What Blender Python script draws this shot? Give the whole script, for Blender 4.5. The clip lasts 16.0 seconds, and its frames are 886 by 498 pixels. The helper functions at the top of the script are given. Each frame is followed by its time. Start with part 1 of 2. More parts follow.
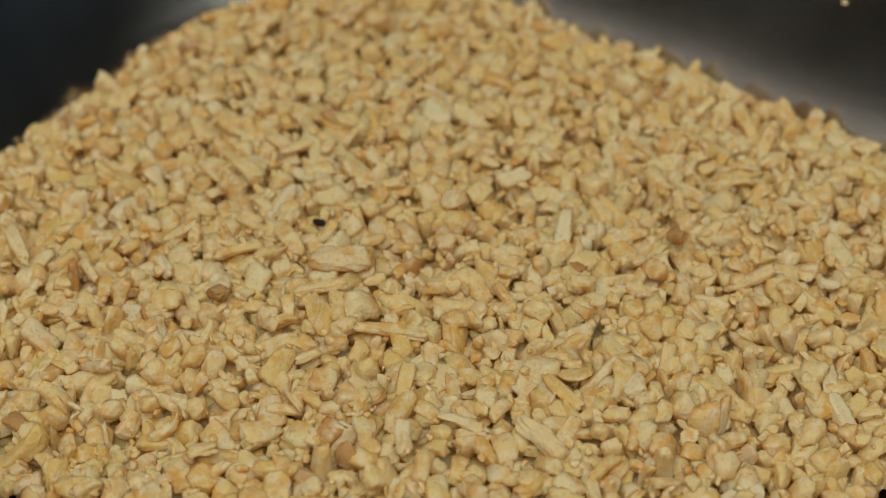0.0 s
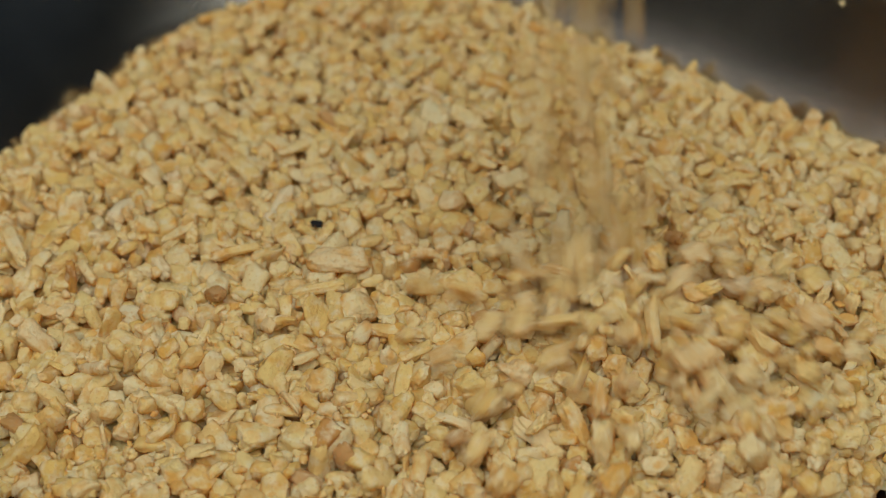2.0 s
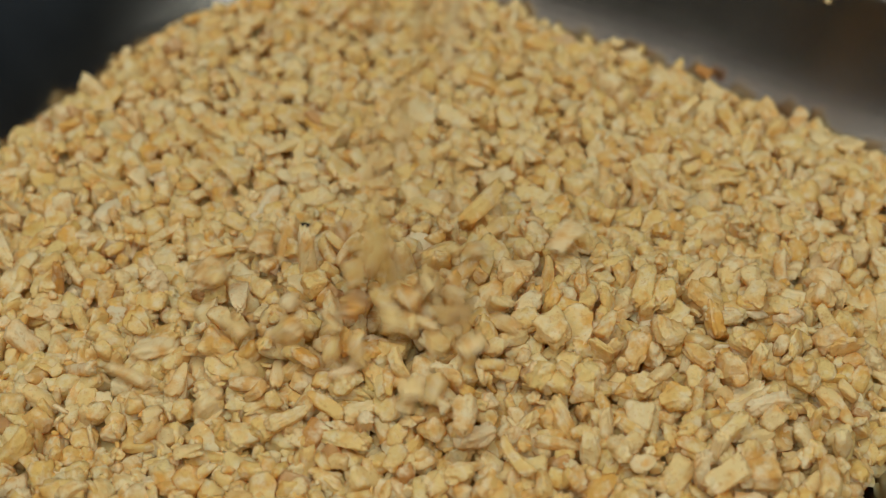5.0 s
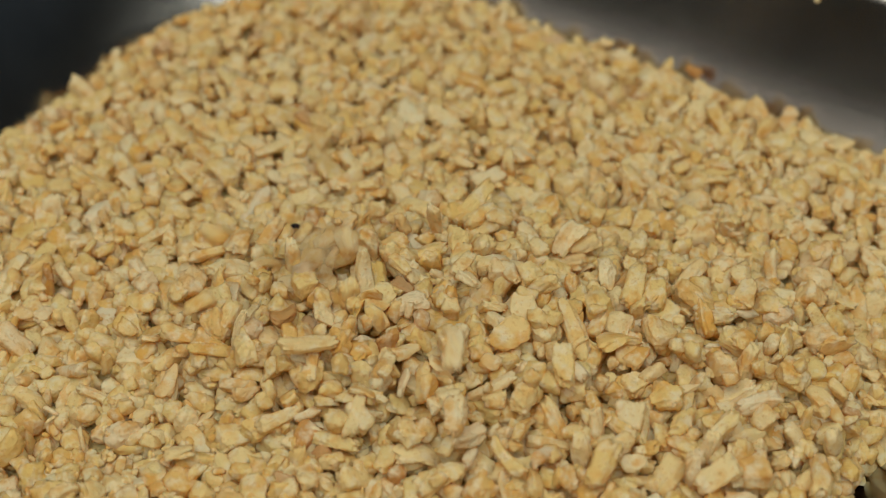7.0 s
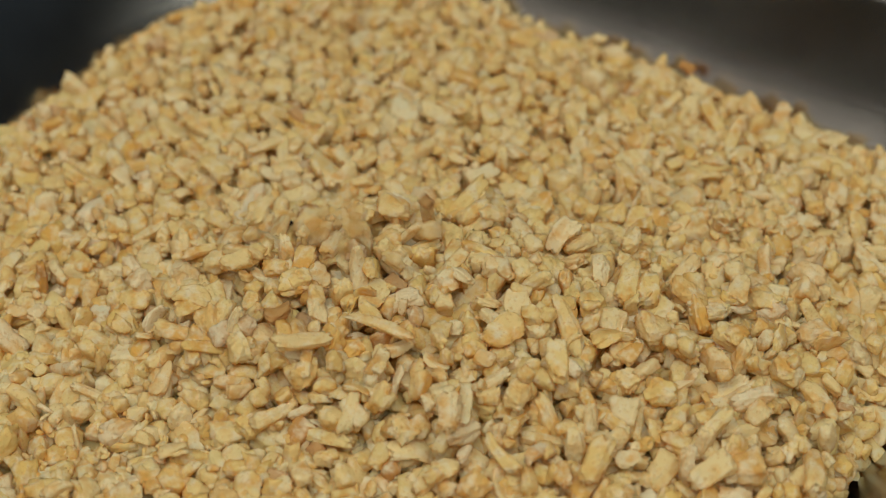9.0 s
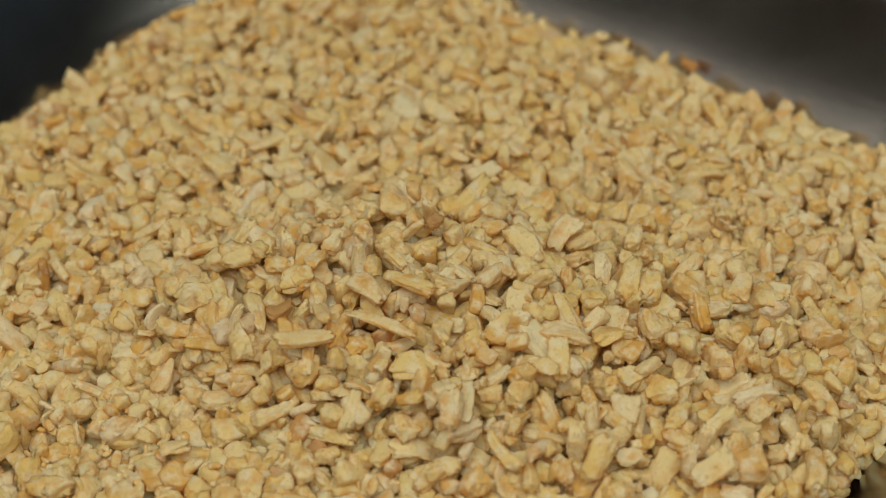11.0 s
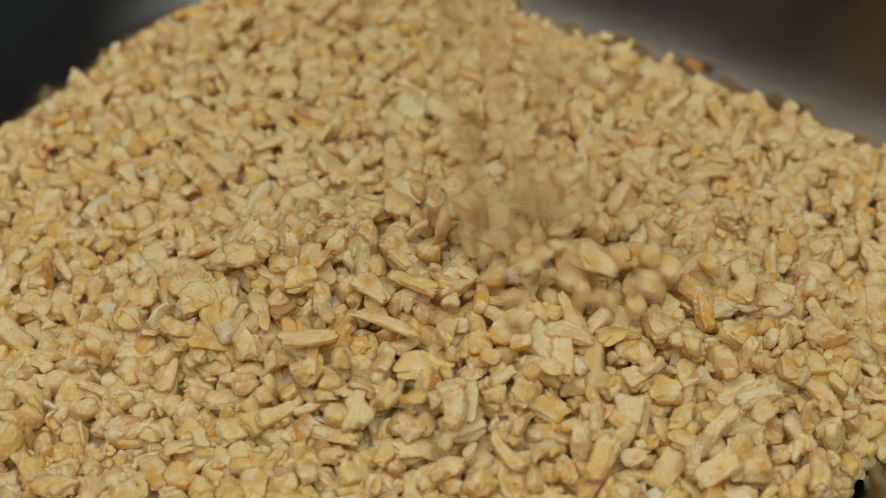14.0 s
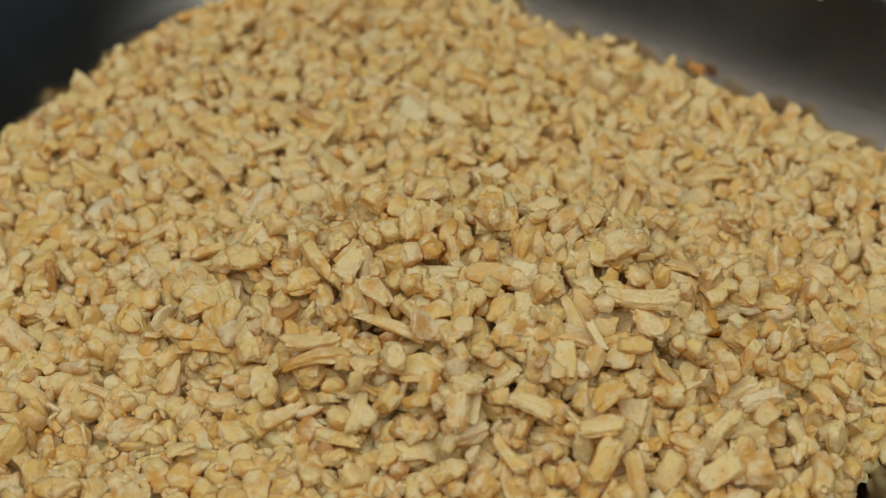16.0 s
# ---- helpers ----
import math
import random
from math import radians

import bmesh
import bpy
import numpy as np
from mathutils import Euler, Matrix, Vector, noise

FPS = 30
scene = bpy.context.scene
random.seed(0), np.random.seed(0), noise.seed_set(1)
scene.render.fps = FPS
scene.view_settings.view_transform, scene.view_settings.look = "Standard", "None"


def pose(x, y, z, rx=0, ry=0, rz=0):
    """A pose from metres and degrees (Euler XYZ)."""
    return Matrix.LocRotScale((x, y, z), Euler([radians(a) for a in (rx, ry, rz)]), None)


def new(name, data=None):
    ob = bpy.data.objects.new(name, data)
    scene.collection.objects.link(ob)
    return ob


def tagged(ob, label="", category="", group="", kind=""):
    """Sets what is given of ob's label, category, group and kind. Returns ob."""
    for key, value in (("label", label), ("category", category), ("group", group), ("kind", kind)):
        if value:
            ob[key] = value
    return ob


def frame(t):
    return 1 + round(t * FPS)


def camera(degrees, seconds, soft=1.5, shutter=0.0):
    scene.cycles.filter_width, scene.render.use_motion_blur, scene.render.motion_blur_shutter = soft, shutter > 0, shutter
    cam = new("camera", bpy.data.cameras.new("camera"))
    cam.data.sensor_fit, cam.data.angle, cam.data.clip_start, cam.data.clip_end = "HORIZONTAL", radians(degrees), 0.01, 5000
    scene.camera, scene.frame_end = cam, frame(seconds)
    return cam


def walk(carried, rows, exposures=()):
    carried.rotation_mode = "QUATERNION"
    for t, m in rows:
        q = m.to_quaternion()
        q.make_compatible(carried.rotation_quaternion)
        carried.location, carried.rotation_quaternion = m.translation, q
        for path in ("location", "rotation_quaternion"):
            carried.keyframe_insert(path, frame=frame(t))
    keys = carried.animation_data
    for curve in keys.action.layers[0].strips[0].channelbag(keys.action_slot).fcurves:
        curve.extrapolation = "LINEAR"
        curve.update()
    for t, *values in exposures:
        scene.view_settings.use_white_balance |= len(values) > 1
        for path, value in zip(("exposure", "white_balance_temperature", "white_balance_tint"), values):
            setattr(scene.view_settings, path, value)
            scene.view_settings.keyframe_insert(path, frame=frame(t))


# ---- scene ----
cam = camera(24, 16.0, soft=1.15, shutter=0.8)
cam.data.dof.use_dof = True
cam.data.dof.focus_distance = 0.458
cam.data.dof.aperture_fstop = 10.0

FILL = 0.050                      # height of the granules along the pan's wall
PITCH = radians(43)
EYE = Vector((0, -0.5 * math.cos(PITCH), FILL + 0.5 * math.sin(PITCH)))

# slow drift of the stand: seconds, turn to the right and tilt down in arc minutes, slide to the right in millimetres
DRIFT = [(0, 0, 0, 0), (0.5, 0, 0, 0), (1, 2.1, -0.5, 0.04), (1.5, 0, -1.8, 0), (2, 4.5, -1.8, 0.1), (2.5, 14.2, -1.8, 0.29),
         (3, 16.9, -1.8, 0.35), (3.5, 19.8, 0, 0.41), (4, 22.6, 0, 0.46), (5.2, 29.6, -0.6, 0.61), (6.5, 38, -0.9, 0.78),
         (7, 47, -1, 0.96), (7.5, 54.3, 3.2, 1.11), (8, 59.1, 5.6, 1.21), (8.5, 56.9, 4.6, 1.16), (9, 58.7, 4.7, 1.2),
         (10.2, 57.2, 7.5, 1.17), (11.5, 54.3, 9.4, 1.11), (12, 52.1, 10.4, 1.07), (12.5, 45.9, 10.3, 0.94), (13, 44.9, 10.1, 0.92),
         (13.5, 47, 9.5, 0.96), (14, 47.5, 8.6, 0.97), (14.5, 46.2, 8.4, 0.94), (15, 48.6, 6.8, 0.99), (15.5, 46.3, 5.3, 0.95),
         (16, 42.2, 4.4, 0.86)]
walk(cam, [(t, Matrix.Translation(EYE + Vector((slide / 1000, 0, 0))) @ pose(0, 0, 0, 47 - down / 60, 0, -turn / 60))
           for t, turn, down, slide in DRIFT],
     exposures=[(0, -0.08), (2.5, -0.07), (4.5, 0.0), (13.0, 0.0), (16.0, -0.02)])

# ---- light ----
world = bpy.data.worlds.new("world")
world.use_nodes = True
world.node_tree.nodes["Background"].inputs[0].default_value = (0.75, 0.85, 1.0, 1)
world.node_tree.nodes["Background"].inputs[1].default_value = 0.1
scene.world = world

lamp = bpy.data.lights.new("panel_light", "AREA")
lamp.shape, lamp.size, lamp.size_y = "RECTANGLE", 2.2, 1.8
lamp.energy, lamp.color = 37.5, (0.97, 1.0, 0.90)
panel_light = new("panel_light", lamp)
panel_light.matrix_world = pose(-0.10, -0.80, 1.5)


# ---- materials ----
def material(name, rough=0.5, metal=0.0):
    m = bpy.data.materials.new(name)
    m.use_nodes = True
    n, l = m.node_tree.nodes, m.node_tree.links
    b = n["Principled BSDF"]
    b.inputs["Roughness"].default_value, b.inputs["Metallic"].default_value = rough, metal
    return m, n, l, b


def ramp(n, l, source, stops):
    r = n.new("ShaderNodeValToRGB")
    e = r.color_ramp.elements
    while len(e) < len(stops):
        e.new(0.5)
    for s, (at, c) in zip(e, stops):
        s.position, s.color = at, (*c, 1)
    l.new(source, r.inputs[0])
    return r.outputs[0]


def mix(n, l, fac, a, b, how="MIX"):
    m = n.new("ShaderNodeMix")
    m.data_type, m.blend_type = "RGBA", how
    for s, v in ((m.inputs[0], fac), (m.inputs[6], a), (m.inputs[7], b)):
        if isinstance(v, (int, float)):
            s.default_value = v
        elif isinstance(v, tuple):
            s.default_value = (*v, 1)
        else:
            l.new(v, s)
    return m.outputs[2]


def calc(n, l, how, a, b):
    m = n.new("ShaderNodeMath")
    m.operation = how
    for s, v in zip(m.inputs, (a, b)):
        if isinstance(v, (int, float)):
            s.default_value = v
        else:
            l.new(v, s)
    return m.outputs[0]


def noise_4d(n, l, vec, w, scale, detail=3):
    t = n.new("ShaderNodeTexNoise")
    t.noise_dimensions = "4D"
    t.inputs["Scale"].default_value, t.inputs["Detail"].default_value = scale, detail
    l.new(vec, t.inputs["Vector"])
    if w is not None:
        l.new(w, t.inputs["W"])
    return t.outputs[0]


def granule_material(name="dried_granule", shift=None, amount=0.0):
    m, n, l, b = material(name, 0.75)
    info, geo, co = n.new("ShaderNodeObjectInfo"), n.new("ShaderNodeNewGeometry"), n.new("ShaderNodeTexCoord")
    r = calc(n, l, "FRACT", calc(n, l, "ADD", info.outputs["Random"], geo.outputs["Random Per Island"]), 0)
    w = calc(n, l, "MULTIPLY", r, 40)
    p = co.outputs["Object"]
    tone = ramp(n, l, r, [(0.0, (0.94, 0.80, 0.40)), (0.28, (0.92, 0.74, 0.30)), (0.46, (0.95, 0.84, 0.48)), (0.64, (0.90, 0.68, 0.23)),
                          (0.80, (0.95, 0.87, 0.55)), (0.93, (0.88, 0.60, 0.18)), (0.985, (0.95, 0.89, 0.63)), (0.995, (0.68, 0.38, 0.13))])
    big = noise_4d(n, l, p, w, 190, 3)
    toast = ramp(n, l, big, [(0.51, (0, 0, 0)), (0.64, (1, 1, 1))])
    c = mix(n, l, calc(n, l, "MULTIPLY", toast, 0.75), tone, (0.82, 0.47, 0.10))
    pale = ramp(n, l, noise_4d(n, l, p, w, 420, 5), [(0.48, (0, 0, 0)), (0.66, (1, 1, 1))])
    c = mix(n, l, calc(n, l, "MULTIPLY", pale, 0.75), c, (0.96, 0.91, 0.64))
    specks = ramp(n, l, noise_4d(n, l, p, w, 1500, 3), [(0.58, (0, 0, 0)), (0.70, (1, 1, 1))])
    c = mix(n, l, calc(n, l, "MULTIPLY", specks, 0.5), c, (0.70, 0.40, 0.11))
    if shift:
        c = mix(n, l, amount, c, shift)
    l.new(c, b.inputs["Base Color"])
    b.inputs["Specular IOR Level"].default_value = 0.12
    bump = n.new("ShaderNodeBump")
    bump.inputs["Strength"].default_value, bump.inputs["Distance"].default_value = 1.0, 0.0005
    l.new(noise_4d(n, l, p, w, 1500, 6), bump.inputs["Height"])
    l.new(bump.outputs[0], b.inputs["Normal"])
    # light passes through the dry flesh and comes out warmer
    through_flesh, blend = n.new("ShaderNodeBsdfTranslucent"), n.new("ShaderNodeMixShader")
    l.new(mix(n, l, 1.0, c, (1.0, 0.76, 0.38), "MULTIPLY"), through_flesh.inputs["Color"])
    blend.inputs[0].default_value = 0.45
    l.new(b.outputs[0], blend.inputs[1])
    l.new(through_flesh.outputs[0], blend.inputs[2])
    l.new(blend.outputs[0], n["Material Output"].inputs["Surface"])
    return m


def steel_material():
    m, n, l, b = material("brushed_steel", 0.24, 1.0)
    co, mp = n.new("ShaderNodeTexCoord"), n.new("ShaderNodeMapping")
    mp.inputs["Scale"].default_value = (40, 40, 1800)
    l.new(co.outputs["Object"], mp.inputs[0])
    t = n.new("ShaderNodeTexNoise")
    t.inputs["Scale"].default_value, t.inputs["Detail"].default_value = 1.0, 4
    l.new(mp.outputs[0], t.inputs["Vector"])
    smudge = noise_4d(n, l, co.outputs["Object"], None, 35, 4)
    l.new(ramp(n, l, smudge, [(0.3, (0.38, 0.36, 0.33)), (0.7, (0.50, 0.475, 0.44))]), b.inputs["Base Color"])
    rough = n.new("ShaderNodeMapRange")
    rough.inputs[3].default_value, rough.inputs[4].default_value = 0.17, 0.24
    l.new(smudge, rough.inputs[0])
    l.new(rough.outputs[0], b.inputs["Roughness"])
    bump = n.new("ShaderNodeBump")
    bump.inputs["Strength"].default_value, bump.inputs["Distance"].default_value = 0.15, 0.0002
    l.new(t.outputs[0], bump.inputs["Height"])
    l.new(bump.outputs[0], b.inputs["Normal"])
    return m


def paint_material(name, colour, rough, scale):
    m, n, l, b = material(name, rough)
    co = n.new("ShaderNodeTexCoord")
    t = noise_4d(n, l, co.outputs["Object"], None, scale, 5)
    dark = tuple(0.86 * v for v in colour)
    l.new(ramp(n, l, t, [(0.3, dark), (0.7, colour)]), b.inputs["Base Color"])
    bump = n.new("ShaderNodeBump")
    bump.inputs["Strength"].default_value, bump.inputs["Distance"].default_value = 0.2, 0.001
    l.new(t, bump.inputs["Height"])
    l.new(bump.outputs[0], b.inputs["Normal"])
    return m


GRANULE = granule_material()
TOASTED = granule_material("browned_granule", (0.56, 0.27, 0.08), 0.75)
BLANCHED = granule_material("pale_granule", (0.96, 0.90, 0.62), 0.6)
CHARRED = granule_material("charred_fleck", (0.02, 0.02, 0.03), 0.98)
STEEL = steel_material()
TABLE = paint_material("grey_laminate", (0.07, 0.072, 0.075), 0.4, 30)
WALL = paint_material("grey_paint", (0.045, 0.043, 0.04), 0.8, 6)
# blue put on the unseen east wall to tint the left steel's reflection
TINT_WALL = paint_material("blue_reflection_tint", (0.08, 0.12, 0.19), 0.8, 6)
FLOOR = paint_material("grey_screed", (0.14, 0.14, 0.14), 0.6, 8)
LAMP_CASE = paint_material("lamp_enamel", (0.5, 0.5, 0.5), 0.4, 20)
# added glow, mirrored as the bright band on the pan's right wall
GLOW_SHEET, _, _, glow_shader = material("glowing_sheet", 0.6)
glow_shader.inputs["Emission Color"].default_value = (1.0, 0.90, 0.80, 1)
glow_shader.inputs["Emission Strength"].default_value = 0.42


# ---- mesh helpers ----
def link_mesh(name, bm, mat, parent=None, label="", smooth=False):
    me = bpy.data.meshes.new(name)
    bm.to_mesh(me)
    bm.free()
    me.materials.append(mat)
    if smooth:
        me.polygons.foreach_set("use_smooth", [True] * len(me.polygons))
    ob = new(name, me)
    ob.parent = parent
    return tagged(ob, label)


def part(name, bm, mat, parent, label="", smooth=False):
    return link_mesh(name, bm, mat, parent, label, smooth)


def box(x0, y0, z0, x1, y1, z1, bevel=0.0):
    bm = bmesh.new()
    bmesh.ops.create_cube(bm, size=1)
    bmesh.ops.scale(bm, vec=(x1 - x0, y1 - y0, z1 - z0), verts=bm.verts)
    bmesh.ops.translate(bm, vec=((x0 + x1) / 2, (y0 + y1) / 2, (z0 + z1) / 2), verts=bm.verts)
    if bevel:
        bmesh.ops.bevel(bm, geom=bm.edges[:], offset=bevel, segments=2, affect="EDGES")
    return bm


# ---- room and table (table top at z = 0) ----
def room():
    for name, b in (("floor", (-2, -2, -0.80, 2, 2, -0.75)), ("ceiling", (-2, -2, 1.9, 2, 2, 1.95)),
                    ("wall_west", (-2.1, -2, -0.75, -2, 2, 1.9)), ("wall_east", (2, -2, -0.75, 2.1, 2, 1.9)),
                    ("wall_south", (-2.1, -2.1, -0.75, 2.1, -2, 1.9)), ("wall_north", (-2.1, 2, -0.75, 2.1, 2.1, 1.9))):
        ob = link_mesh(name, box(*b), {"floor": FLOOR, "wall_east": TINT_WALL}.get(name, WALL))
        tagged(ob, "unseen plain painted " + name.split("_")[0] + " of the room", name.split("_")[0], kind="structure")
    table = tagged(new("table"), "dark grey laminate work table under the pan", "table")
    table.location = (0, 0.1, -0.75)
    part("tabletop", box(-0.8, -0.45, 0.715, 0.8, 0.45, 0.75, 0.003), TABLE, table)
    for x in (-0.74, 0.74):
        for y in (-0.39, 0.39):
            part("leg", box(x - 0.025, y - 0.025, 0, x + 0.025, y + 0.025, 0.715, 0.002), LAMP_CASE, table)
    light = tagged(new("ceiling_light"), "wide panel light hung above the table", "lamp")
    light.matrix_world = panel_light.matrix_world
    part("casing", box(-1.12, -0.92, 0.006, 1.12, 0.92, 0.04, 0.004), LAMP_CASE, light)
    for x in (-0.4, 0.4):
        part("hanger", box(x - 0.004, -0.004, 0.04, x + 0.004, 0.004, 0.4), LAMP_CASE, light)

    # unseen glowing panel, added only for the steel wall to reflect
    window = tagged(new("glow_panel_1"), "wide unseen glowing panel added at the west wall to light the steel", "window", kind="structure")
    window.location = (-2, -0.45, 1.57)
    part("pane", box(0.004, -1.45, -0.25, 0.012, 1.45, 0.25), GLOW_SHEET, window)
    for y0, z0, y1, z1 in ((-1.5, -0.30, 1.5, -0.25), (-1.5, 0.25, 1.5, 0.30), (-1.5, -0.25, -1.45, 0.25), (1.45, -0.25, 1.5, 0.25)):
        part("window_frame", box(0.001, y0, z0, 0.03, y1, z1, 0.003), LAMP_CASE, window)


room()

# ---- the pan: a square steel pan with wide rounded corners, turned on the table ----
PAN_TURN = radians(-33)
PAN_X, PAN_Y = -0.0018, -0.0120
HALF_U, HALF_V = 0.117, 0.1055
CORNERS = {(1, 1): 0.045, (-1, 1): 0.086, (-1, -1): 0.088, (1, -1): 0.062}     # radii
RIM = FILL + 0.0320
FLARE = 1.45                      # the left wall leans out further than the others


def wall_profile():
    """The wall from the pan's floor to its rim, steeper towards the rim: how far it stands out from the fill line, and z."""
    z, g, rows = 0.004, 0.0, []
    while z < RIM - 0.0029:
        rows.append([g, z])
        lean = 50.5 - 15 * min(z / FILL, 1) - max(0, (z - FILL) / (RIM - FILL)) ** 0.7 * 14
        g += 0.003 * math.tan(radians(lean))
        z += 0.003
    at_fill = min(rows, key=lambda q: abs(q[1] - FILL))[0]
    return [(q - at_fill, z) for q, z in rows]


def outline(grow, n=12):
    """Points round the pan's rounded square, grown outwards, in the pan's own axes."""
    pts = []
    for k, (su, sv) in enumerate(((1, 1), (-1, 1), (-1, -1), (1, -1))):
        c = CORNERS[su, sv]
        for i in range(n + 1):
            a = math.pi / 2 * (k + i / n)
            out = grow * (1 + (FLARE - 1) * max(0, -math.cos(a)) ** 1.5 * (grow > 0))
            pts.append((su * (HALF_U - c) + (c + out) * math.cos(a), sv * (HALF_V - c) + (c + grow) * math.sin(a)))
    return pts


def loft(rows):
    """A skin through loops of the outline: rows of (grow, z)."""
    bm = bmesh.new()
    loops = [[bm.verts.new((x, y, z)) for x, y in outline(g)] for g, z in rows]
    for a, b in zip(loops, loops[1:]):
        for i in range(len(a)):
            j = (i + 1) % len(a)
            bm.faces.new((a[i], a[j], b[j], b[i]))
    return bm, loops


def pan():
    thing = tagged(new("steel_pan"), "square brushed steel pan with rounded corners, filled with granules", "pan")
    thing.matrix_world = Matrix.Translation((PAN_X, PAN_Y, 0)) @ Matrix.Rotation(PAN_TURN, 4, "Z")
    wall = wall_profile()
    inner = [(wall[0][0] - 0.008, 0.002)] + wall
    bm, loops = loft(inner)
    bm.faces.new(loops[0])
    outer, oloops = loft([(g + 0.001, z - 0.001) for g, z in inner])
    outer.faces.new(oloops[0][::-1])
    for f in outer.faces:
        f.normal_flip()
    me = bpy.data.meshes.new("tmp")
    outer.to_mesh(me)
    outer.free()
    bm.from_mesh(me)
    part("body", bm, STEEL, thing, smooth=True)
    g = wall[-1][0]
    ring = [(g + 0.0045 + 0.0045 * math.cos(a), wall[-1][1] + 0.0035 * math.sin(a)) for a in (math.pi * (1 - k / 5) for k in range(11))]
    rim, _ = loft(ring)
    part("rim", rim, STEEL, thing, "rolled steel rim", smooth=True)


pan()


# ---- granules ----
def in_pan(x, y):
    """Distance inside the pan's wall at the fill height (negative outside)."""
    dx, dy = x - PAN_X, y - PAN_Y
    c, s = math.cos(PAN_TURN), math.sin(PAN_TURN)
    u, v = dx * c + dy * s, -dx * s + dy * c
    rad = CORNERS[1 if u > 0 else -1, 1 if v > 0 else -1]
    qu, qv = abs(u) - (HALF_U - rad), abs(v) - (HALF_V - rad)
    return rad - (math.hypot(max(qu, 0), max(qv, 0)) + min(max(qu, qv), 0))


def level(x, y):
    """Height of the still pile."""
    d = max(in_pan(x, y), 0)
    h = FILL + 0.011 * (1 - math.exp(-d / 0.035))
    return h + 0.0022 * noise.noise((x * 28, y * 28, 0.4)) + 0.0010 * noise.noise((x * 75, y * 75, 3.1))


def chip(seed, detail):
    """Vertices and triangles of one chopped, dried piece about 1 across: a rounded block with cut faces, bent and pitted."""
    rnd = random.Random(seed)

    def way():
        return Vector((rnd.gauss(0, 1), rnd.gauss(0, 1), rnd.gauss(0, 1))).normalized()
    bm = bmesh.new()
    bmesh.ops.create_icosphere(bm, subdivisions=detail, radius=1)
    kind = rnd.random()
    if kind < 0.38:                                   # dice
        size = (rnd.uniform(0.95, 1.15), rnd.uniform(0.8, 1.0), rnd.uniform(0.66, 0.9))
        bend = rnd.uniform(-0.12, 0.12)
    elif kind < 0.70:                                 # short sticks
        size = (rnd.uniform(1.25, 1.6), rnd.uniform(0.66, 0.84), rnd.uniform(0.5, 0.68))
        bend = rnd.uniform(-0.22, 0.22)
    elif kind < 0.88:                                 # long shreds
        size = (rnd.uniform(1.7, 2.4), rnd.uniform(0.56, 0.76), rnd.uniform(0.42, 0.56))
        bend = rnd.uniform(-0.16, 0.16)
    else:                                             # curled flakes
        size = (rnd.uniform(1.25, 1.6), rnd.uniform(0.9, 1.15), rnd.uniform(0.3, 0.42))
        bend = rnd.choice((-1, 1)) * rnd.uniform(0.15, 0.4)
    cuts = [(way(), rnd.uniform(0.38, 0.56)) for _ in range(rnd.randint(4, 7))]
    pits = [(way() * 0.52, rnd.uniform(0.2, 0.36)) for _ in range(rnd.choice((0, 0, 1, 1, 2)))]
    if size[0] > 1.2:                                 # sticks keep blunt ends
        cuts = [(Vector((0.35 * c.x, c.y, c.z)).normalized(), d) for c, d in cuts]
    off = way() * 40
    taper, shear, twist = rnd.uniform(-0.28, 0.28), rnd.uniform(-0.3, 0.3), rnd.uniform(-0.35, 0.35)
    for v in bm.verts:
        p = v.co.copy()
        p *= 0.52 / (abs(p.x) ** 5.5 + abs(p.y) ** 5.5 + abs(p.z) ** 5.5) ** (1 / 5.5)
        for nrm, d in cuts:
            over = p.dot(nrm) - d
            if over > 0:
                p -= nrm * over * 0.93
        for at, rad in pits:
            k = (p - at).length / rad
            if k < 1:
                p *= 1 - 0.30 * (1 - k * k)
        p *= 1 + 0.18 * noise.noise(p * 2.4 + off) + 0.14 * noise.noise(p * 5 + off) + 0.11 * noise.noise(p * 11 + off)
        wide = 1 + taper * p.x * 1.6
        a = twist * p.x
        y, z = p.y * wide + shear * p.x, p.z * wide
        y, z = y * math.cos(a) - z * math.sin(a), y * math.sin(a) + z * math.cos(a)
        x, y, z = p.x * size[0], y * size[1], z * size[2]
        v.co = (x, y + 0.3 * bend * x * x, z + bend * (x * x - 0.2))
    bm.verts.index_update()
    verts = np.array([v.co[:] for v in bm.verts])
    tris = np.array([[v.index for v in f.verts] for f in bm.faces])
    bm.free()
    return verts, tris


def shaped(seed, length, width, thick):
    """One piece cut to a given size in metres, its length along x."""
    v, t = chip(seed, 4)
    v = v - (v.max(0) + v.min(0)) / 2
    return mesh_from("granule", v / (v.max(0) - v.min(0)) * np.array((length, width, thick)), t)


CHIPS = [chip(k, 3) for k in range(48)]
ROUGH_CHIPS = [chip(k, 2) for k in range(48)]


def mesh_from(name, verts, tris):
    me = bpy.data.meshes.new(name)
    me.vertices.add(len(verts))
    me.vertices.foreach_set("co", np.asarray(verts, dtype=np.float32).ravel())
    me.loops.add(len(tris) * 3)
    me.loops.foreach_set("vertex_index", np.asarray(tris, dtype=np.int32).ravel())
    me.polygons.add(len(tris))
    me.polygons.foreach_set("loop_start", np.arange(len(tris), dtype=np.int32) * 3)
    me.polygons.foreach_set("use_smooth", np.ones(len(tris), dtype=bool))
    me.update(calc_edges=True)
    me.materials.append(GRANULE)
    return me


SIZE = 0.0050                     # a common granule
CHIP_MESHES = [mesh_from("granule", v * SIZE, t) for v, t in CHIPS]
FINE_MESHES = [mesh_from("granule", v * SIZE, t) for v, t in (chip(k, 4) for k in range(48))]


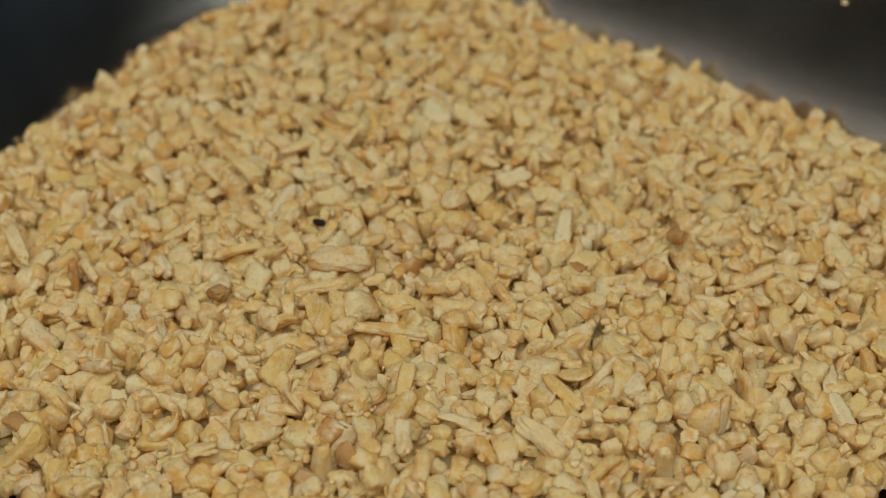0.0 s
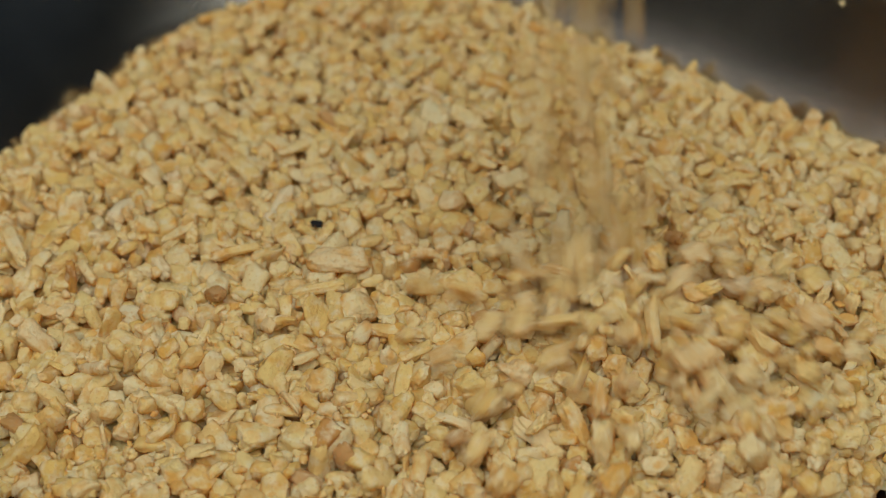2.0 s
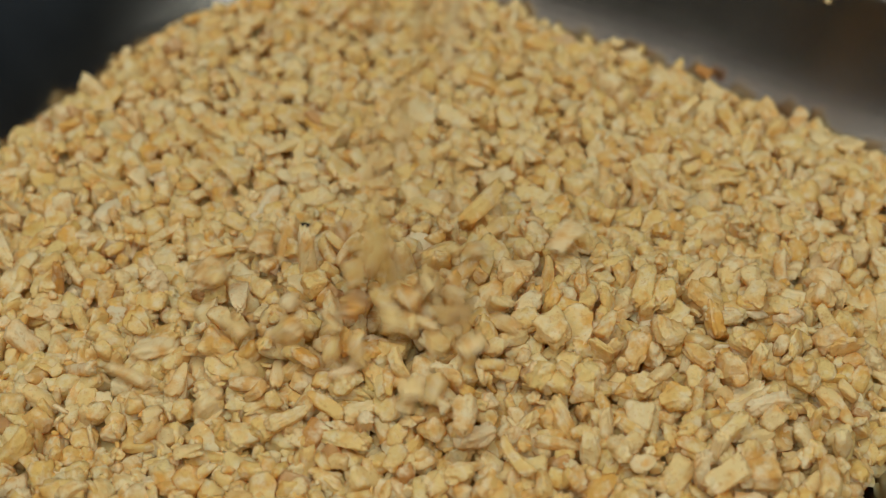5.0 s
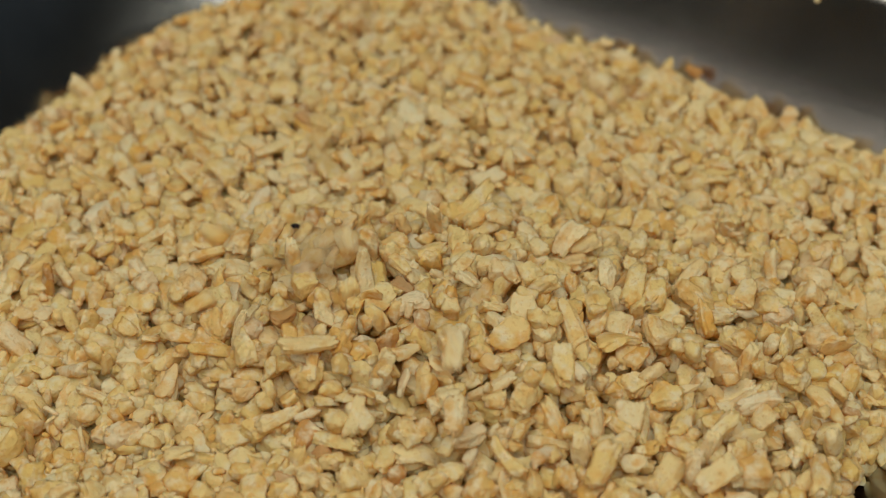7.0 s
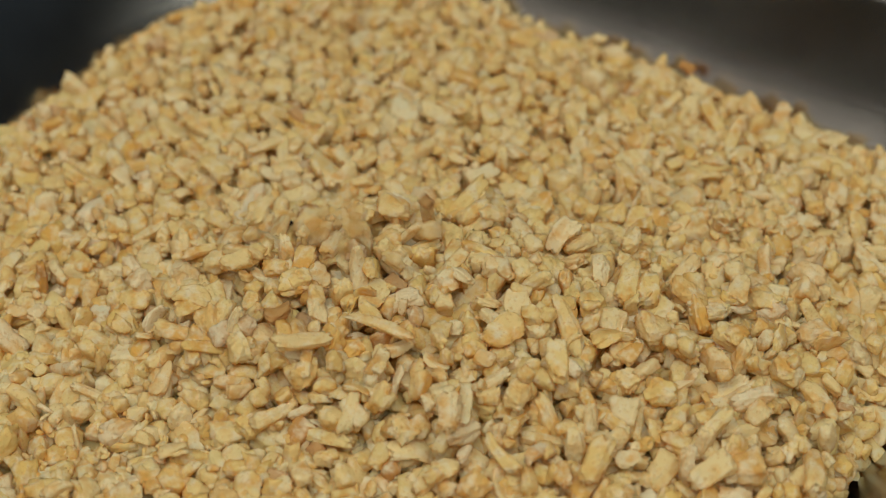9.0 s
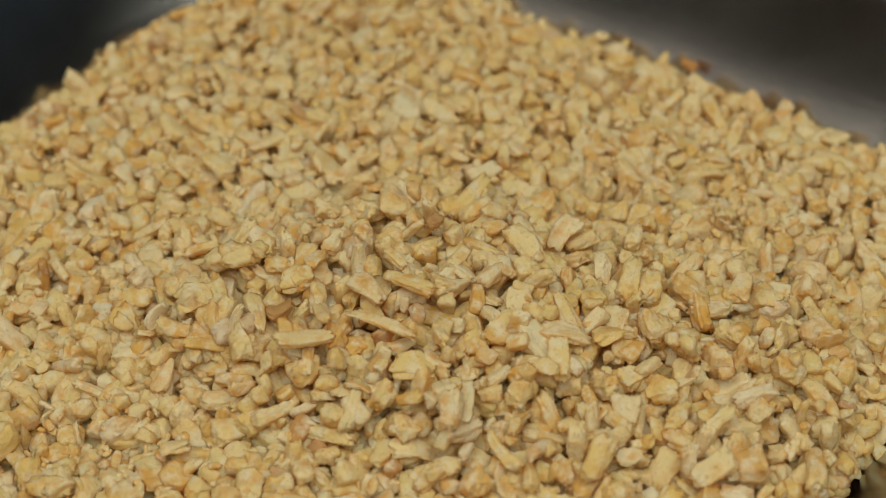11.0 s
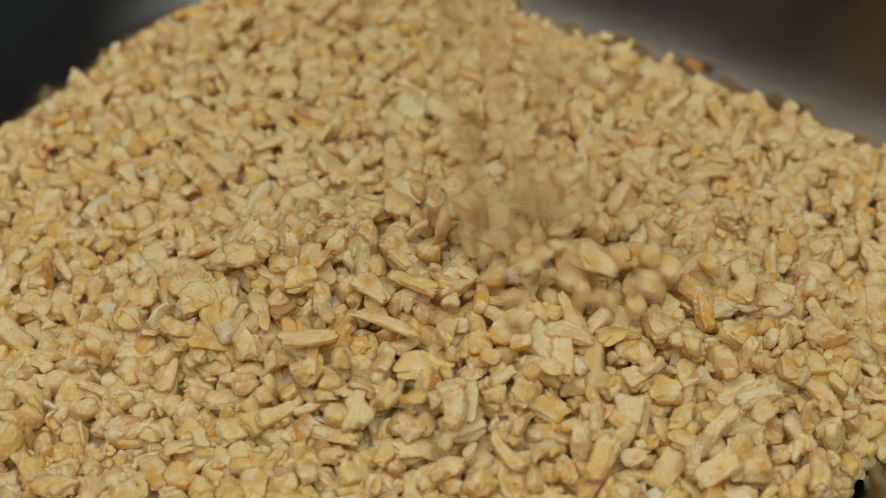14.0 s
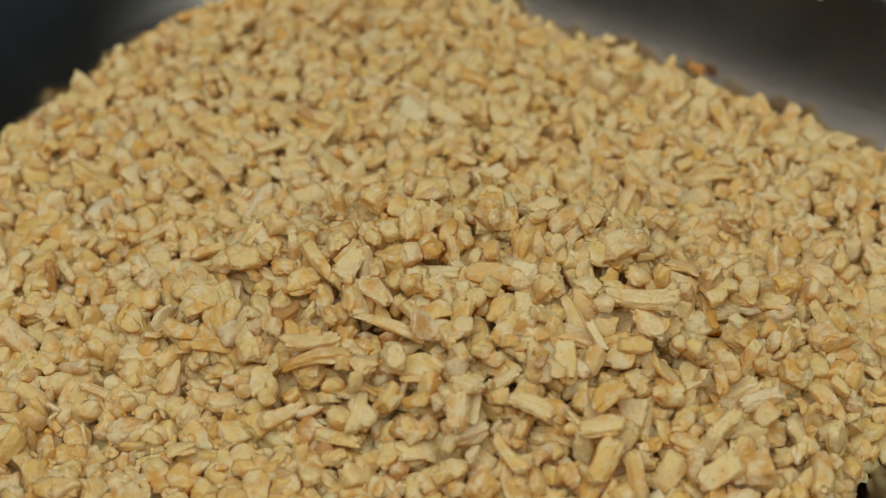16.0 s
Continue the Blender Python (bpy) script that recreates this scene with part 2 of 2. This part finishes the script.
def tumble(rnd, flat=0.7):
    """A lying attitude, mostly on the flat side."""
    if rnd.random() < flat:
        return Euler((rnd.gauss(0, 0.35), rnd.gauss(0, 0.35), rnd.uniform(0, 6.283)))
    return Euler((rnd.uniform(0, 6.283), rnd.uniform(0, 6.283), rnd.uniform(0, 6.283)))


# pieces that stand out in the still pile: look, x, y, z, yaw, tip, length and width in millimetres
STRIKING = [
    ("char", -0.0291, -0.0032, 0.0614, 26, -25, 2.8, 2.1),
    ("cream", -0.1003, -0.0070, 0.0582, -66, 8, 18.0, 4.1),
    ("pale", 0.0041, -0.0652, 0.0601, -26, -5, 13.5, 3.6),
    ("pale", 0.0203, -0.0701, 0.0610, -33, -16, 13.2, 4.8),
    ("cream", -0.0281, -0.0262, 0.0627, 4, 9, 13.8, 3.3),
    ("brown", -0.0509, -0.0277, 0.0625, -55, 25, 6.0, 4.4),
    ("brown", -0.0927, -0.0605, 0.0549, -36, 12, 6.5, 4.5),
    ("brown", 0.0540, -0.0098, 0.0628, -22, 24, 5.0, 3.7),
    ("brown", 0.0313, -0.0160, 0.0590, 40, -22, 5.0, 3.2),
    ("pale", -0.0850, -0.0280, 0.0569, 49, -15, 5.1, 3.7),
    ("pale", -0.0770, -0.0396, 0.0551, 73, -25, 7.9, 3.1),
    ("pale", 0.0206, -0.0200, 0.0610, -117, -8, 4.6, 3.4),
    ("pale", 0.0849, -0.0519, 0.0556, -101, -7, 13.3, 4.6),
    ("cream", -0.0235, -0.0188, 0.0642, 6, 5, 15.0, 7.1),
    ("cream", -0.0112, -0.0391, 0.0619, -1, -13, 18.0, 3.5),
    ("cream", -0.0472, -0.0144, 0.0633, 12, 5, 12.6, 3.4),
]


def pile():
    thing = tagged(new("granule_pile"), "heap of coarse cream-yellow dried granules filling the steel pan", "granules")
    thing.location = (PAN_X, PAN_Y, 0)
    rnd = random.Random(5)
    places = []                   # x, y, z, scale, which, turn, detail
    for step, dz, fine in ((0.0050, -0.0040, False), (0.0038, -0.0014, True)):
        n = int(0.30 / step)
        for i in range(n):
            for j in range(n):
                x = PAN_X - 0.15 + (i + 0.5 * (j % 2) + rnd.uniform(-0.45, 0.45)) * step
                y = PAN_Y - 0.15 + (j + rnd.uniform(-0.45, 0.45)) * step
                s = min(max(rnd.lognormvariate(-0.16, 0.28), 0.42), 1.35)
                if in_pan(x, y) < 0.0022 * s:
                    continue
                places.append((x, y, level(x, y) + dz + rnd.gauss(0, 0.0007), s, rnd.randrange(48), tumble(rnd, 0.55), fine and y < 0.045))
    for _ in range(900):          # pieces lying loosely on top
        x, y = PAN_X + rnd.uniform(-0.14, 0.14), PAN_Y + rnd.uniform(-0.14, 0.14)
        s = rnd.uniform(0.6, 1.25)
        if in_pan(x, y) > 0.005:
            places.append((x, y, level(x, y) + 0.0012, s, rnd.randrange(48), tumble(rnd, 0.75), True))
    for _ in range(2200):         # crumbs
        x, y = PAN_X + rnd.uniform(-0.13, 0.13), PAN_Y + rnd.uniform(-0.13, 0.13)
        if in_pan(x, y) > 0.004:
            places.append((x, y, level(x, y) + rnd.uniform(-0.0015, 0.0012), rnd.uniform(0.2, 0.45), rnd.randrange(48), tumble(rnd, 0.5), False))
    near = [p for p in places if p[6] and abs(p[0] + 0.02) < 0.09]
    near.sort(key=lambda p: p[1])
    near = [p for p in near if p[1] > -0.085][:300]
    chosen = set(map(id, near))
    # the rest is shared out so that no two pieces of one mesh touch
    sets, taken = [], {}
    for p in places:
        if id(p) in chosen:
            continue
        i, j, reach = int(p[0] // 0.012), int(p[1] // 0.012), SIZE * p[3] * 0.85
        near_by = [q for di in (-1, 0, 1) for dj in (-1, 0, 1) for q in taken.get((i + di, j + dj), ())]
        used = {q[3] for q in near_by if (q[0] - p[0]) ** 2 + (q[1] - p[1]) ** 2 + (q[4] - p[2]) ** 2 < (q[2] + reach) ** 2}
        k = next(n for n in range(99) if n not in used)
        taken.setdefault((i, j), []).append((p[0], p[1], reach, k, p[2]))
        while len(sets) <= k:
            sets.append([])
        sets[k].append(p)
    for members in sets:
        vs, ts, count = [], [], 0
        for p in members:
            v, t = (CHIPS if p[6] else ROUGH_CHIPS)[p[4]]
            m = np.array(p[5].to_matrix())
            vs.append((v * SIZE * p[3]) @ m.T + np.array((p[0] - PAN_X, p[1] - PAN_Y, p[2])))
            ts.append(t + count)
            count += len(v)
        rest = new("loose_granules", mesh_from("loose_granules", np.concatenate(vs), np.concatenate(ts)))
        rest.parent = thing
        tagged(rest, kind="stuff")
    # the buried body of the heap
    g = 70
    vs, ts = [], []
    index = {}
    for i in range(g + 1):
        for j in range(g + 1):
            x, y = PAN_X - 0.15 + 0.30 * i / g, PAN_Y - 0.15 + 0.30 * j / g
            if in_pan(x, y) > 0.001:
                index[i, j] = len(vs)
                vs.append((x - PAN_X, y - PAN_Y, level(x, y) - 0.0045))
    for (i, j), a in index.items():
        q = [index.get(k) for k in ((i + 1, j), (i + 1, j + 1), (i, j + 1))]
        if None not in q:
            ts += [(a, q[0], q[1]), (a, q[1], q[2])]
    body = new("buried_granules", mesh_from("buried_granules", np.array(vs), np.array(ts)))
    body.parent = thing
    tagged(body, kind="stuff")
    for x, y, z, s, k, turn, _ in near:
        ob = new("granule", CHIP_MESHES[k])
        ob.parent = thing
        ob.matrix_basis = Matrix.LocRotScale((x - PAN_X, y - PAN_Y, z), turn, (s, s, s))
    for k, (look_of, x, y, z, yaw, tip, length, width) in enumerate(STRIKING):
        me = shaped(300 + k, length / 1000, width / 1000, 0.75 * width / 1000)
        me.materials[0] = {"cream": GRANULE, "brown": TOASTED, "pale": BLANCHED, "char": CHARRED}[look_of]
        ob = new("granule", me)
        ob.parent = thing
        ob.matrix_basis = pose(x - PAN_X, y - PAN_Y, z, 0, -tip, yaw)
        words = {"brown": "browned granule", "pale": "pale blanched granule", "char": "black charred fleck"}
        tagged(ob, words.get(look_of, ""))


pile()

crumb = new("crumb", mesh_from("crumb", CHIPS[3][0] * 0.0013, CHIPS[3][1]))
crumb.data.materials[0] = BLANCHED
crumb.location = (0.1019, 0.0640, 0.0758)
tagged(crumb, "tiny pale crumb stuck to the pan's steel wall", "crumb")

# ---- the pour: seconds, pieces a second, where they strike (x, y), how far they scatter ----
POUR = [(0.3, 20, 0, -0.012, 0.010), (0.5, 110, 0.003, -0.018, 0.011), (0.7, 300, 0.015, -0.033, 0.012), (0.9, 520, 0.030, -0.044, 0.014),
        (1.1, 680, 0.038, -0.054, 0.016), (1.3, 720, 0.047, -0.052, 0.018), (1.5, 640, 0.048, -0.036, 0.019), (1.8, 600, 0.040, -0.033, 0.019),
        (2, 520, 0.035, -0.026, 0.019), (2.2, 430, 0.029, -0.021, 0.018), (2.5, 400, 0.022, -0.029, 0.017), (3, 330, 0.009, -0.029, 0.016),
        (3.5, 270, -0.002, -0.031, 0.016), (4, 240, -0.012, -0.028, 0.016), (4.4, 210, -0.018, -0.035, 0.016), (5.2, 170, 0.002, -0.040, 0.016),
        (6.2, 80, 0.002, -0.036, 0.014), (7, 26, -0.02, -0.029, 0.014), (7.8, 36, -0.02, -0.024, 0.012), (8.2, 60, -0.012, -0.020, 0.012),
        (8.6, 30, -0.015, -0.024, 0.012), (9.2, 24, -0.01, -0.029, 0.014), (10.5, 24, 0, -0.031, 0.014), (11.2, 0, 0, 0, 0.014),
        (13.3, 0, 0.036, -0.010, 0.012), (13.5, 120, 0.032, -0.020, 0.013), (13.9, 260, 0.024, -0.031, 0.014), (14.2, 280, 0.020, -0.033, 0.014),
        (14.5, 150, 0.014, -0.029, 0.014), (14.9, 90, 0.004, -0.019, 0.012), (15.1, 0, -0.006, -0.008, 0.012), (16, 0, 0, 0, 0.01)]
BATCHES = [(0, 1.2), (1.2, 1.7), (1.7, 2.25), (2.25, 3.2), (3.2, 4.6), (4.6, 7.0), (7.0, 12.0), (12.0, 17.0)]


def pour_plan():
    """Every poured piece with its times and its places of striking and of rest."""
    rnd = random.Random(11)
    cell = 0.002
    heap = {}
    plan = []
    due = 0.0
    t = 0.0
    while t < 15.5:
        t += 0.005
        for a, b in zip(POUR, POUR[1:]):
            if a[0] <= t < b[0]:
                k = (t - a[0]) / (b[0] - a[0])
                rate, cx, cy, spread = (a[i] + k * (b[i] - a[i]) for i in (1, 2, 3, 4))
                due += rate * 0.005
        while due >= 1:
            due -= 1
            best = None
            slip = 0.009 if 1.3 < t < 2.5 else 0.0       # the thick pour slides on down the slope
            for _ in range(3):
                x, y = cx + slip + rnd.gauss(0, spread * 1.4), cy - 0.006 - slip + rnd.gauss(0, spread * 1.0)
                if in_pan(x, y) < 0.006:
                    continue
                h = level(x, y) + heap.get((round(x / cell), round(y / cell)), 0)
                lean = h + 0.0025 * rnd.random()
                if best is None or lean < best[0]:
                    best = (lean, x, y, h)
            if best is None:
                continue
            _, x, y, h = best
            s = min(max(rnd.lognormvariate(-0.15, 0.26), 0.40), 1.25)
            r = SIZE * s * 0.62
            i0, j0 = round(x / cell), round(y / cell)
            for i in range(-4, 5):
                for j in range(-4, 5):
                    d = math.hypot(i, j) * cell / r
                    if d < 1.5:
                        heap[i0 + i, j0 + j] = heap.get((i0 + i, j0 + j), 0) + 1.2 * r * max(0, 1 - d / 1.5)
            plan.append(dict(t=t, strike=(cx + rnd.gauss(0, 0.0065), cy + rnd.gauss(0, 0.006)), rest=(x, y, h), size=s,
                             chip=rnd.randrange(48), turn=tumble(rnd, 0.6), spin=rnd.uniform(-1.2, 1.2), roll=rnd.uniform(0.12, 0.42), hop=rnd.uniform(0.002, 0.009), wide=rnd.gauss(0, 0.007)))
    return plan


def store(k):
    """Where a piece waits on the table beside the pan until it is poured."""
    rnd = random.Random(1000 + k)
    layer, at = divmod(k, 260)
    i, j = divmod(at, 16)
    return Vector((0.36 + i * 0.0085 + layer * 0.004, 0.14 + j * 0.0085 + layer * 0.004, 0.0035 + layer * 0.006)), rnd.uniform(0, 6)


# large pieces of the poured heap: look, when they land, x, y, z, yaw, tip, length and width in millimetres
LARGE = [
    ("brown", 5.9, -0.0290, -0.0449, 0.0724, 20, 5, 6.5, 5.0),
    ("brown", 6.1, -0.0035, -0.0353, 0.0716, -30, -8, 6.0, 4.6),
    ("brown", 8.85, 0.0049, -0.0208, 0.0762, 60, -10, 5.0, 3.8),
    ("pale", 10.6, 0.0271, -0.0549, 0.0709, -37, -22, 14.7, 7.3),
    ("cream", 10.2, 0.0324, -0.0530, 0.0725, -18, -3, 11.9, 6.1),
    ("cream", 3.2, 0.0481, -0.0335, 0.0699, -104, -12, 13.8, 5.5),
    ("cream", 3.4, 0.0526, -0.0351, 0.0689, -110, -17, 9.0, 5.8),
    ("cream", 9.7, -0.0101, -0.0425, 0.0766, -51, -2, 10.9, 5.7),
    ("cream", 10, -0.0010, -0.0405, 0.0764, -42, 13, 14.6, 4.2),
    ("cream", 8.7, -0.0068, -0.0523, 0.0758, -28, 2, 18.0, 3.2),
    ("cream", 5.8, -0.0236, -0.0559, 0.0752, 29, -18, 14.4, 4.6),
    ("cream", 3.6, 0.0617, -0.0352, 0.0676, -21, -7, 9.5, 6.3),
    ("cream", 2.6, 0.0523, -0.0491, 0.0705, 8, -25, 8.1, 7.4),
    ("cream", 10.9, 0.0271, -0.0675, 0.0665, -22, -25, 10.8, 6.6),
    ("pale", 5.4, 0.0568, -0.0622, 0.0664, -5, 25, 7.1, 3.2),
    ("cream", 3.62, 0.0722, 0.0624, 0.0545, -30, 4, 4.5, 3.6),
    ("cream", 3.58, 0.0506, 0.0757, 0.0540, -28, 7, 4.0, 3.4),
    ("cream", 14.55, 0.0451, -0.0306, 0.0776, 20, -10, 10.5, 8.0),
    ("cream", 14.6, 0.0473, -0.0479, 0.0788, -8, 6, 17.0, 5.5),
    ("pale", 14.65, 0.0372, -0.0567, 0.0765, -70, -20, 8.0, 2.6),
    ("cream", 14.3, 0.0230, -0.0716, 0.0713, -24, -8, 11.0, 4.6),
]


def motions():
    plan = pour_plan()
    for p in plan:                # leave the large pieces uncovered
        p["keep"] = not any(land < p["t"] and (p["t"] < 13.4 or land > 13) and math.hypot(p["rest"][0] - x, p["rest"][1] - y) < 0.0042 for _, land, x, y, *_ in LARGE)
    plan = [p for p in plan if p["keep"]]
    for k, (look_of, land, x, y, z, yaw, tip, length, width) in enumerate(LARGE):
        me = shaped(500 + k, length / 1000, width / 1000, 0.7 * width / 1000)
        me.materials[0] = {"cream": GRANULE, "brown": TOASTED, "pale": BLANCHED}[look_of]
        plan.append(dict(t=land, strike=(x - 0.006, y + 0.008), rest=(x, y, z), size=1.0, mesh=me, turn=pose(0, 0, 0, 0, -tip, yaw).to_euler(),
                         spin=0.9, roll=0.25, hop=0.004, wide=0.002))
    things = []
    for k, (a, b) in enumerate(BATCHES):
        e = tagged(new("poured_granules"), "cream-yellow dried granules poured from above onto the heap", "granules", group="pours of granules")
        things.append((a, b, e))
    for k, p in enumerate(plan):
        parent = next(e for a, b, e in things if a <= p["t"] < b)
        ob = new("granule", p["mesh"] if "mesh" in p else (FINE_MESHES if p["size"] > 1.0 else CHIP_MESHES)[p["chip"]])
        ob.parent = parent
        ob.scale = (p["size"],) * 3
        home, yaw = store(k)
        t, (sx, sy) = p["t"], p["strike"]
        x, y, z = p["rest"]
        end = p["turn"].to_matrix().to_4x4()

        def at(place, turned):
            return Matrix.Translation(place) @ end @ Matrix.Rotation(turned, 4, Vector((0.6, 0.7, 0.4)).normalized())
        top = Vector((sx * 0.62 + p["wide"], sy + 0.012, 0.188))
        hit = Vector((sx, sy, z + 0.003))
        mid = hit.lerp(Vector((x, y, z)), 0.6) + Vector((0, 0, p["hop"]))
        w = p["spin"]
        rolled = p["roll"] + math.hypot(x - sx, y - sy) / 0.15
        rows = [(0, at(home, w * 3))]
        if t > 0.54:
            rows.append((t - 0.50, at(home, w * 3)))
        rows += [(t - 0.26, at(top, w * 3)), (t - 0.13, at(top.lerp(hit, 0.38), w * 2.4)), (t, at(hit, w * 1.7)),
                 (t + rolled * 0.4, at(mid, w)), (t + rolled, at((x, y, z), 0)), (16.0, at((x, y, z), 0))]
        walk(ob, rows)


motions()
